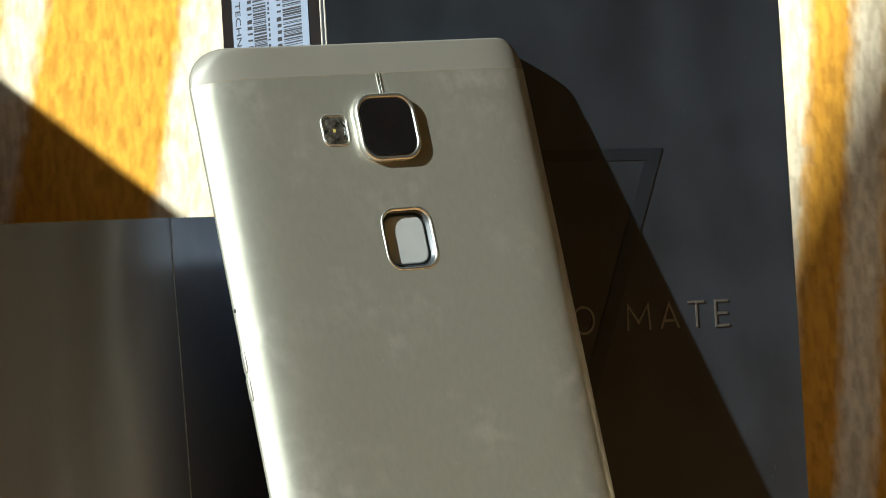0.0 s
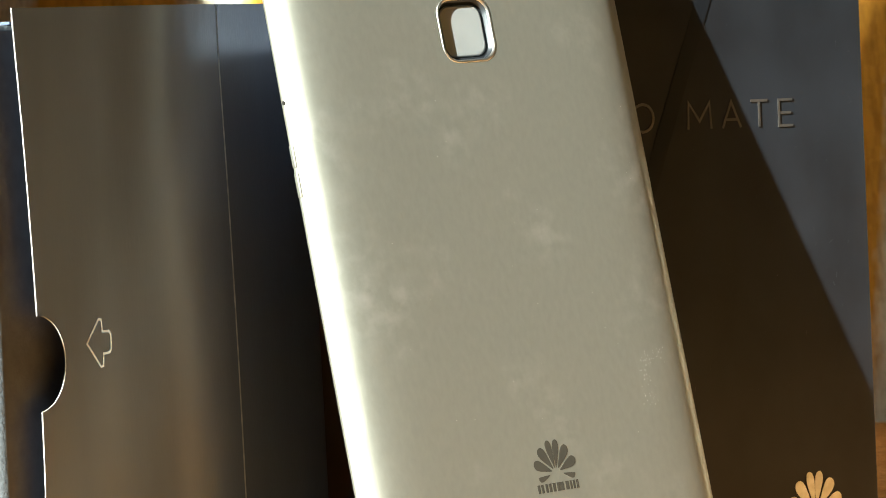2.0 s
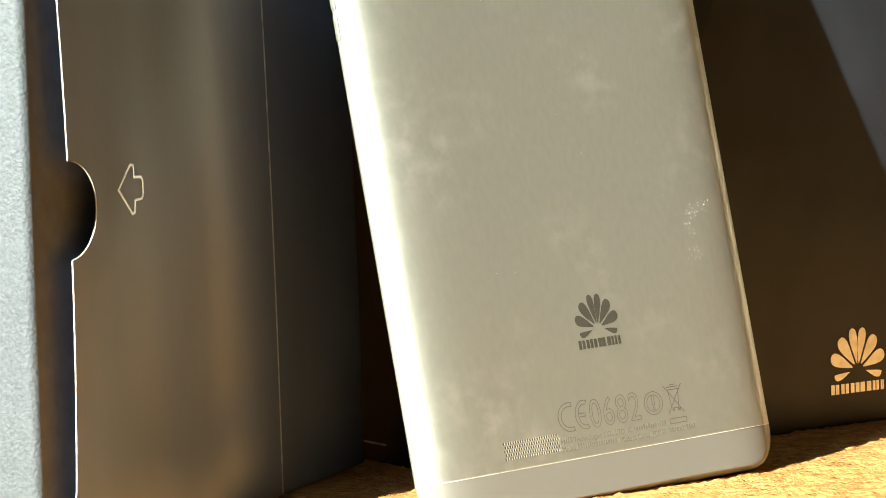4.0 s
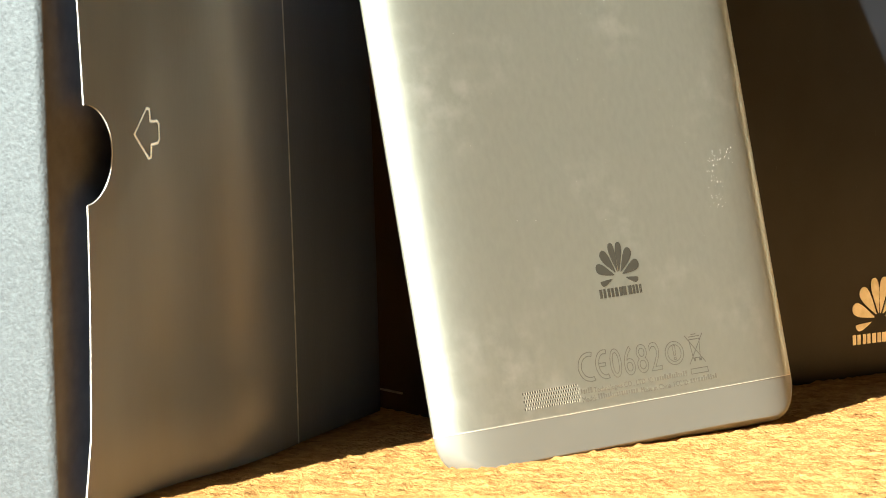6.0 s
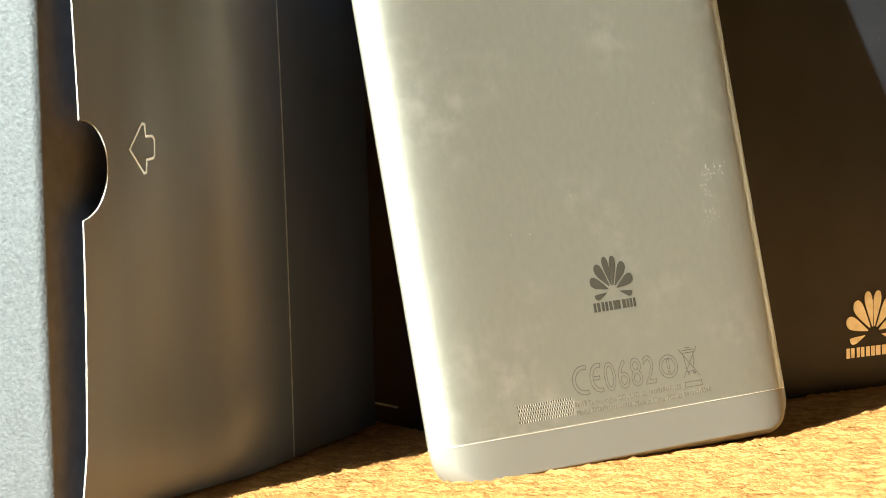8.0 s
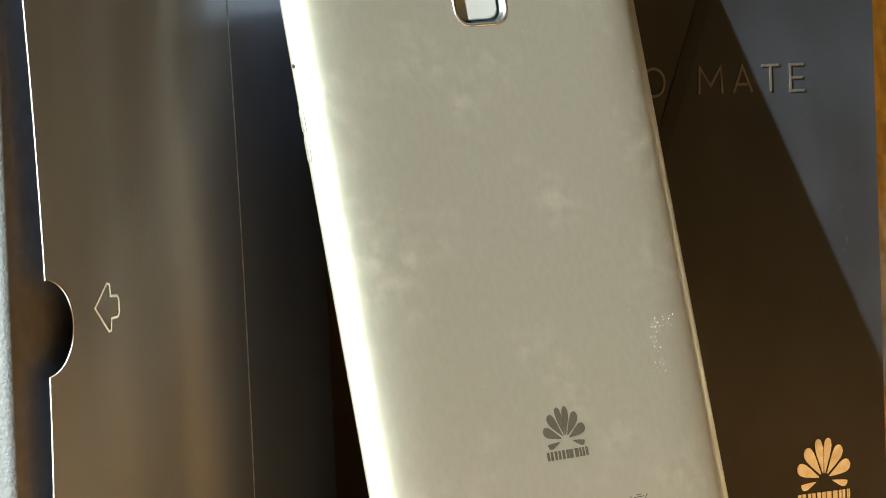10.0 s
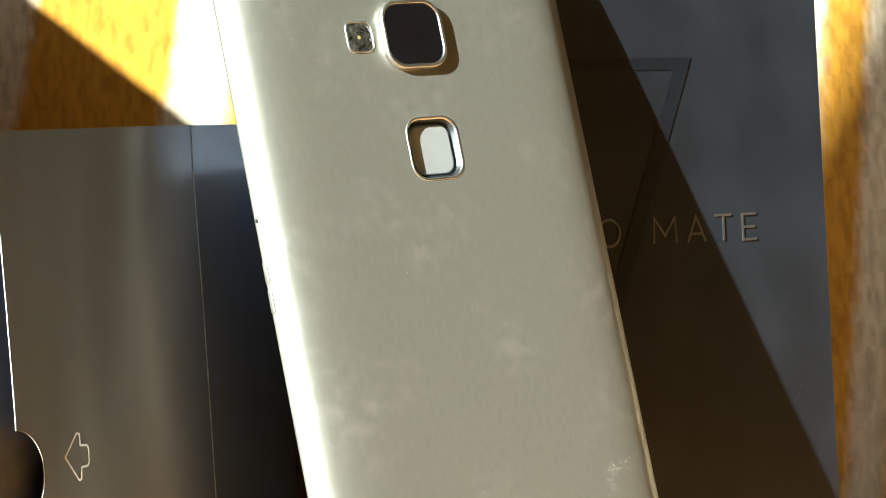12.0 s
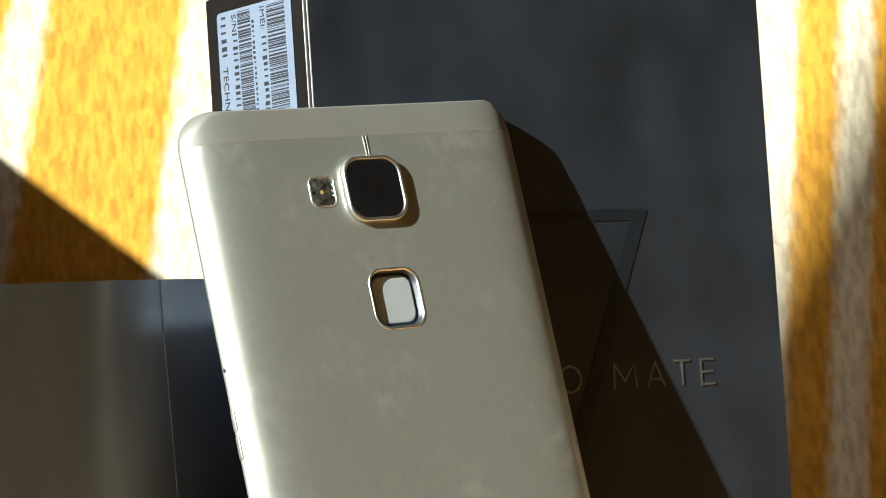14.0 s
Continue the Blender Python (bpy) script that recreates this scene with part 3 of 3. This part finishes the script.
part("arrow", stroke(arrow_pts, 0.00042, True, 0.00006, 0.00005, None, lambda a, z, h: (a, -bow(a, z) - h, z)), white_ink, sleeve, "white outlined arrow")
drawer_bm = box((-0.0750, 0.0030, 0.0008), (0.028, BACK - 0.001, 0.1150), 0.0016, 4)
drawer_bm.normal_update()
for f in drawer_bm.faces:
    f.material_index = 1 if f.normal.y < -0.95 else 0
part("drawer", drawer_bm, [drawer_card, drawer_face], sleeve, "grained grey card drawer with a smooth black face", True)

# ---- the phone ----
PHONE = Matrix(((0.80779, -0.14632, 0.57102, 0), (0.58833, 0.14001, -0.79641, 0), (0.03658, 0.97928, 0.19918, 0.0001), (0, 0, 0, 1)))
# local axes: x across the back, y up the phone, z out of the back
phone = empty("smartphone", PHONE, "champagne gold metal smartphone leaning back-side out, smudged and dusty", "phone")
HALF, LONG, FOOT = 0.0405, 0.157, -0.0009
CORNER = 0.0075
# inset across, inset at the ends, height: screen edge, side, bright chamfer, then the slow curve of the back
PROFILE = ((0.0062, 0.0040, -0.0079), (0.0042, 0.0024, -0.0077), (0.0024, 0.0013, -0.0072), (0.0010, 0.0005, -0.0064), (0.0002, 0.0001, -0.0056), (0, 0, -0.0050), (0.0001, 0.00002, -0.0047), (0.0004, 0.00005, -0.0042),
           (0.0011, 0.0001, -0.0034), (0.0020, 0.0002, -0.0026), (0.0029, 0.0004, -0.00190), (0.0037, 0.0006, -0.00142), (0.0047, 0.0008, -0.00102), (0.0060, 0.0009, -0.00068), (0.0080, 0.0010, -0.00038), (0.0108, 0.0011, -0.00016), (0.0150, 0.0012, -0.00004), (0.0205, 0.0013, 0))
SENSOR_AT = (0.0001, 0.1153)


def back_height(u):
    """The height of the back's surface at a distance u from its middle line."""
    inset = HALF - abs(u)
    back = PROFILE[5:]
    for (a, _, w0), (b, _, w1) in zip(back, back[1:]):
        if a <= inset <= b:
            return w0 + (w1 - w0) * (inset - a) / (b - a)
    return 0.0


def phone_slab(v0, v1, shrink=0.0, hole=None):
    rings = []
    for iu, iv, w in PROFILE:
        hw, hh = HALF - iu - shrink, (LONG - FOOT) / 2 - iv - shrink
        outline = oval_corners(hw, hh, max(CORNER - iu, 0.0010), max(CORNER - iv - iu * 0.85, 0.0010), 10, (0, (LONG + FOOT) / 2))
        rings.append([(x, y, w - (shrink if w > -0.004 else -shrink)) for x, y in outline])
    bm = loft(rings)
    for v, clear in ((v0, "low"), (v1, "high")):
        if v is None:
            continue
        g = list(bm.verts) + list(bm.edges) + list(bm.faces)
        bmesh.ops.bisect_plane(bm, geom=g, plane_co=(0, v, 0), plane_no=(0, 1, 0), clear_inner=clear == "low", clear_outer=clear == "high")
        bmesh.ops.holes_fill(bm, edges=[e for e in bm.edges if e.is_boundary])
    if hole:
        flat = max((f for f in bm.faces if all(abs(v.co.z) < 1e-7 for v in f.verts)), key=lambda f: f.calc_area())
        edges = list(flat.edges)
        bmesh.ops.delete(bm, geom=[flat], context="FACES_ONLY")
        ring = [bm.verts.new((x, y, 0)) for x, y in hole]
        edges += [bm.edges.new((ring[i - 1], ring[i])) for i in range(len(ring))]
        bmesh.ops.triangle_fill(bm, use_beauty=True, edges=edges)
    bmesh.ops.recalc_face_normals(bm, faces=bm.faces)
    for f in bm.faces:
        f.smooth = abs(f.normal.y) < 0.999
        if not f.smooth:
            for e in f.edges:
                e.smooth = False
    return bm


SPLIT_LOW, SPLIT_HIGH = 0.0072, 0.1496
back_shell = part("back_shell", phone_slab(SPLIT_LOW + 0.00006, SPLIT_HIGH - 0.00006, 0.0, rounded(0.0060, 0.0062, 0.0033, 8, SENSOR_AT)), aluminium, phone, "brushed champagne aluminium shell, smudged")
part("top_cap", phone_slab(SPLIT_HIGH + 0.00006, None, 0.00006), cap_paint, phone, "matt champagne plastic end cap")
part("bottom_cap", phone_slab(None, SPLIT_LOW - 0.00006, 0.00006), cap_paint, phone, "matt champagne plastic end cap")
for v, paint in ((SPLIT_LOW, seam_glint_paint), (SPLIT_HIGH, seam_gold)):
    part("seam_line", phone_slab(v - 0.00006, v + 0.00006, -0.00002), paint, phone, "thin bright seam line")
part("screen_glass", loft([[(x, y, w) for x, y in rounded(HALF - i, LONG / 2 - i, 0.008, 8, (0, LONG / 2))] for i, w in ((0.0066, -0.0078), (0.0066, -0.0080), (0.0070, -0.0081))]), screen_black, phone)


def bezel(hw, hh, r, cx, cy, wall_w, h0, h1, inner_h):
    """A bevelled frame that stands on the back: out, up, over and down inside."""
    rings = [[(x, y, h0) for x, y in rounded(hw, hh, r, 10, (cx, cy))]]
    for k in range(9):
        a = math.pi * k / 8
        inset, w = wall_w / 2 * (1 - math.cos(a)), h1 - wall_w * 0.45 * (1 - math.sin(a))
        rings.append([(x, y, w) for x, y in rounded(hw - inset, hh - inset, r - inset * 0.7, 10, (cx, cy))])
    rings.append([(x, y, inner_h) for x, y in rounded(hw - wall_w, hh - wall_w, r - wall_w * 0.7, 10, (cx, cy))])
    return loft(rings, True, True)


def smooth_faces(bm):
    for f in bm.faces:
        f.smooth = len(f.verts) == 4
    return bm


camera_unit = part("camera_module", smooth_faces(bezel(0.00715, 0.0069, 0.0040, -0.0003, 0.1381, 0.00085, -0.0004, 0.0014, 0.0010)), bright_metal, phone, "raised bright metal camera surround")
part("camera_glass", smooth_faces(loft([[(x, y, w) for x, y in rounded(0.0063 - i, 0.0060 - i, 0.0034, 8, (-0.0003, 0.1381))] for i, w in ((0, 0.0009), (0, 0.00118), (0.0003, 0.00125))])), lens_glass, camera_unit, "black glossy lens cover")
part("lens_ring", loft([[(-0.0004 + r * math.cos(a), 0.1386 + r * math.sin(a), w) for a in (2 * math.pi * i / 24 for i in range(24))] for r, w in ((0.0009, 0.0012), (0.0009, 0.00127), (0.0008, 0.00128), (0.0007, 0.00126))], True, True), material("lens_barrel", (0.010, 0.006, 0.006), 0.10, 0.0), camera_unit)
flash_unit = part("flash", smooth_faces(bezel(0.0031, 0.0032, 0.0016, -0.0124, 0.1382, 0.00036, -0.0003, 0.0002, 0.0001)), bright_metal, phone, "small flash window with a bright rim")
part("flash_lens", smooth_faces(loft([[(x, y, w) for x, y in rounded(0.0028 - i, 0.0029 - i, 0.0013, 8, (-0.0124, 0.1382))] for i, w in ((0, 0.00005), (0.0003, 0.00016), (0.0010, 0.0002), (0.0018, 0.00022))])), flash_lens, flash_unit, "clear flash lens")
part("flash_diode", plate(rounded(0.00032, 0.00036, 0.0002, 4, (-0.0127, 0.1381)), 0.00018, 0.00026), flash_dot, flash_unit, "yellow flash diode")
for x in (0.00015, 0.00085):
    part("slit_edge", box((x - 0.00018, 0.1449, -0.0002), (x + 0.00018, 0.14945, 0.00012), 0.00006), bright_metal, phone, "thin bright slit edge")
part("slit", box((0.0004, 0.1449, -0.0002), (0.0006, 0.14945, 0.00003)), grille_dark, phone)


def sensor_well():
    """The sensor lies in a well: a bevelled bright rim, then a dark upright wall and floor."""
    rings = []
    for hw, hh, r, w in ((0.0062, 0.0064, 0.0034, -0.0001), (0.0062, 0.0064, 0.0034, 0.00006), (0.0060, 0.0062, 0.0033, 0.00014), (0.0058, 0.0060, 0.0031, 0.00012), (0.0056, 0.0058, 0.0030, -0.00025), (0.0055, 0.0057, 0.0029, -0.0003), (0.0054, 0.0056, 0.0028, -0.0015)):
        rings.append([(x, y, w) for x, y in rounded(hw, hh, r, 8, SENSOR_AT)])
    bm = smooth_faces(loft(rings, False, True))
    for f in bm.faces:
        f.material_index = 1 if f.calc_center_median().z < -0.00027 else 0
    return bm


sensor = part("fingerprint_sensor", sensor_well(), [bright_metal, well_grey], phone, "square touch sensor sunk behind a bright rim")
part("sensor_plate", smooth_faces(loft([[(x, y, w) for x, y in rounded(0.0048 - i, 0.0050 - i, 0.0023, 8, SENSOR_AT)] for i, w in ((0, -0.0016), (0, -0.00137), (0.0002, -0.00123), (0.0004, -0.0012))])), sensor_metal, sensor, "satin metal sensor plate with a polished edge")
for v0, v1 in ((0.0926, 0.0970), (0.0870, 0.0917)):
    part("side_button", box((-0.04058, v0, -0.0056), (-0.0398, v1, -0.0043), 0.0003, 3), aluminium, phone, "slim metal side button", True)
part("pin_hole", plate(rounded(0.0004, 0.0004, 0.0004, 4, (0, 0)), 0, 0.0001), grille_dark, phone).matrix_local = Matrix.Translation((-0.04042, 0.1048, -0.0046)) @ pose(0, 0, 0, 0, -90, 0)

# emblem, markings and grille on the back
for petal in fan_mark(0.0011, 0.0298, 0.0100, 0.0060):
    part("emblem_petal", plate(petal, -0.0001, 0.00005), dark_print, phone, "dark printed emblem petal")
for x, w in ((-0.0038, 0.0014), (-0.0020, 0.0014), (-0.0003, 0.0016), (0.0014, 0.0021), (0.0037, 0.0012), (0.0052, 0.0005)):
    bm = bmesh.new()
    add_box(bm, (x, 0.0264, -0.0001), (x + w * 0.40, 0.0280, 0.00005))
    add_box(bm, (x + w * 0.60, 0.0264, -0.0001), (x + w, 0.0280, 0.00005))
    part("emblem_bar", bm, dark_print, phone, "dark printed bar")
def ring_sector(cx, cy, rx, ry, thick, a0, a1, n=22):
    """The outline of a thick arc."""
    arc = [radians(a0 + (a1 - a0) * i / n) for i in range(n + 1)]
    return [(cx + rx * math.cos(a), cy + ry * math.sin(a)) for a in arc] + [(cx + (rx - thick) * math.cos(a), cy + (ry - thick) * math.sin(a)) for a in reversed(arc)]


for cx in (-0.0086, -0.0052):
    bm = stroke(ring_sector(cx, 0.0148, 0.0026 if cx < -0.006 else 0.0021, 0.0026, 0.0007, 72, 288), 0.00015, True, 0, 0.000012)
    if cx > -0.006:
        stroke([(-0.0066, 0.0151), (-0.0051, 0.0151), (-0.0051, 0.0145), (-0.0066, 0.0145)], 0.00015, False, 0.000002, 0.000012, bm)
    part("marking", bm, faint_print, phone, "faint outlined marking")
def glyph_loops(body, size, swell):
    """The closed outlines of a character of the built-in font."""
    cu = bpy.data.curves.new("text", "FONT")
    cu.body, cu.size, cu.fill_mode, cu.resolution_u, cu.offset = body, size, "NONE", 5, swell
    ob = bpy.data.objects.new("text", cu)
    scene.collection.objects.link(ob)
    me = bpy.data.meshes.new_from_object(ob.evaluated_get(bpy.context.evaluated_depsgraph_get()))
    bpy.data.objects.remove(ob)
    after = {}
    for e in me.edges:
        a, b = e.vertices
        after.setdefault(a, []).append(b)
        after.setdefault(b, []).append(a)
    loops, done = [], set()
    for first in after:
        if first in done:
            continue
        loop, at = [], first
        while at is not None:
            done.add(at)
            loop.append((me.vertices[at].co.x, me.vertices[at].co.y))
            at = next((k for k in after[at] if k not in done), None)
        loops.append([p for i, p in enumerate(loop) if math.dist(p, loop[i - 1]) > 1e-6])
    return loops


for mark, x in (("0", -0.0042), ("6", -0.0012), ("8", 0.0018), ("2", 0.0048)):
    bm = bmesh.new()
    for loop in glyph_loops(mark, 0.0073, 0.00025):
        stroke([(x + 0.76 * p, 0.0122 + q) for p, q in loop], 0.00014, True, 0, 0.000012, bm)
    part("marking", bm, faint_print, phone, "faint outlined marking")


def small_text(body, x0, x1, y):
    """A line of tiny print drawn out to a given width."""
    me = text_mesh(body, 0.00135)
    wide = max(v.co.x for v in me.vertices)
    me.transform(Matrix.Diagonal(((x1 - x0) / wide, 1, 1, 1)))
    me.materials.clear()
    me.materials.append(tiny_print)
    ob = new("small_print", me)
    ob.parent = phone
    ob.matrix_local = Matrix.Translation((x0, y, 0.00001))


small_text("Technologies CO., LTD", -0.0086, 0.0030, 0.0102)
small_text("IC:", 0.0037, 0.0048, 0.0102)
small_text("Model:", -0.0115, -0.0083, 0.0088)
small_text("Made in China", 0.0017, 0.0085, 0.0087)
small_text("FCC ID:", 0.0092, 0.0127, 0.0087)
disc = [(0.0106 + 0.0021 * math.cos(a), 0.0147 + 0.0021 * math.sin(a)) for a in (2 * math.pi * i / 28 for i in range(28))]
bm = stroke(disc, 0.00016, True, 0, 0.000012)
stroke([(0.0106 + (x - 0.0106) * 0.72, 0.0147 + (y - 0.0147) * 0.72) for x, y in disc], 0.00014, True, 0, 0.000012, bm)
stroke([(0.0103, 0.0160), (0.0109, 0.0160), (0.0108, 0.0143), (0.0104, 0.0143)], 0.00014, True, 0, 0.000012, bm)
stroke([(0.0104, 0.0139), (0.0108, 0.0139), (0.0108, 0.0135), (0.0104, 0.0135)], 0.00012, True, 0, 0.000012, bm)
part("alert_symbol", bm, faint_print, phone, "faint round alert symbol")
bm = stroke([(0.0143, 0.0166), (0.0167, 0.0166), (0.0163, 0.0132), (0.0147, 0.0132)], 0.00016, True, 0, 0.000012)
for a, b in (((0.0134, 0.0175), (0.0174, 0.0122)), ((0.0176, 0.0175), (0.0137, 0.0122)), ((0.0142, 0.0171), (0.0168, 0.0171)), ((0.0149, 0.0175), (0.0161, 0.0175))):
    stroke([a, b], 0.00016, False, 0.000004, 0.000012, bm)
add_box(bm, (0.0148, 0.0126, 0), (0.0152, 0.0131, 0.00003))
add_box(bm, (0.0160, 0.0126, 0), (0.0166, 0.0131, 0.00003))
part("bin_symbol", bm, faint_print, phone, "small crossed-out bin symbol")
part("marking_bar", stroke([(0.0137, 0.0104), (0.0176, 0.0104), (0.0176, 0.0113), (0.0137, 0.0113)], 0.00015, True, 0, 0.000012), faint_print, phone)
rng = random.Random(12)
for y, spans in ((0.0103, ((-0.0115, -0.0090), (0.0052, 0.0127))),
                 (0.0089, ((-0.0079, -0.0042), (-0.0038, 0.0010), (0.0131, 0.0190)))):
    bm = bmesh.new()
    for x0, x1 in spans:
        x = x0
        while x < x1:
            w = rng.uniform(0.00025, 0.0005)
            add_box(bm, (x, y + rng.choice((0, 0, 0.0001)), -0.0001), (x + w, y + rng.choice((0.0007, 0.0007, 0.00095)), 0.00003))
            x += w + 0.00018
    part("small_print", bm, tiny_print, phone, "faint unreadable small print")
# sun glints on the holes' right edges are put in as pale blocks
holes, glints = bmesh.new(), bmesh.new()
for j in range(5):
    for i in range(23):
        x, y = -0.0239 + i * 0.00053 + (0.00026 if j % 2 else 0), 0.0093 + j * 0.00068
        add_box(holes, (x - 0.00017, y - 0.00021, -0.0001), (x + 0.00009, y + 0.00021, 0.00002))
        add_box(glints, (x + 0.00010, y - 0.00018, -0.0001), (x + 0.00026, y + 0.00018, 0.00003))
tagged(part("speaker_grille", holes, grille_dark, phone, "fine dotted speaker grille"), kind="stuff")
tagged(part("grille_glints", glints, seam_glint_paint, phone, "painted pale glints at the speaker grille's holes"), kind="stuff")

# dust and a dried smear on the back
rng = random.Random(4)
bm = bmesh.new()
spots = [(0.0322, 0.0837), (0.0316, 0.0850), (0.0330, 0.0869), (0.0300, 0.0905), (0.0310, 0.0700), (-0.0280, 0.1385), (-0.0055, 0.1085), (0.0175, 0.0625), (0.0335, 0.0980)]
spots += [(rng.uniform(-0.030, 0.034), rng.uniform(0.030, 0.145)) for i in range(34)]
for x, y in spots:
    r = rng.uniform(0.00003, 0.00008)
    w = back_height(x)
    bmesh.ops.create_icosphere(bm, subdivisions=1, radius=r, matrix=Matrix.Translation((x, y, w + r * 0.4)))
for i in range(64):
    # a dried smear: flakes strewn along two short streaks
    k = rng.random()
    x, y = (0.0262 + 0.0045 * k + rng.gauss(0, 0.0006), 0.0483 + 0.0012 * k + rng.gauss(0, 0.0007)) if i % 2 else (0.0266 + rng.gauss(0, 0.0009), 0.0478 - 0.0085 * k)
    r = rng.uniform(0.00003, 0.00009)
    w = back_height(x)
    bmesh.ops.create_icosphere(bm, subdivisions=1, radius=r, matrix=Matrix.Translation((x, y, w)) @ Matrix.Diagonal((1.0, rng.uniform(1, 3), 0.2, 1)))
tagged(part("dust", bm, dust_grey, phone, "pale dust specks"), kind="stuff")
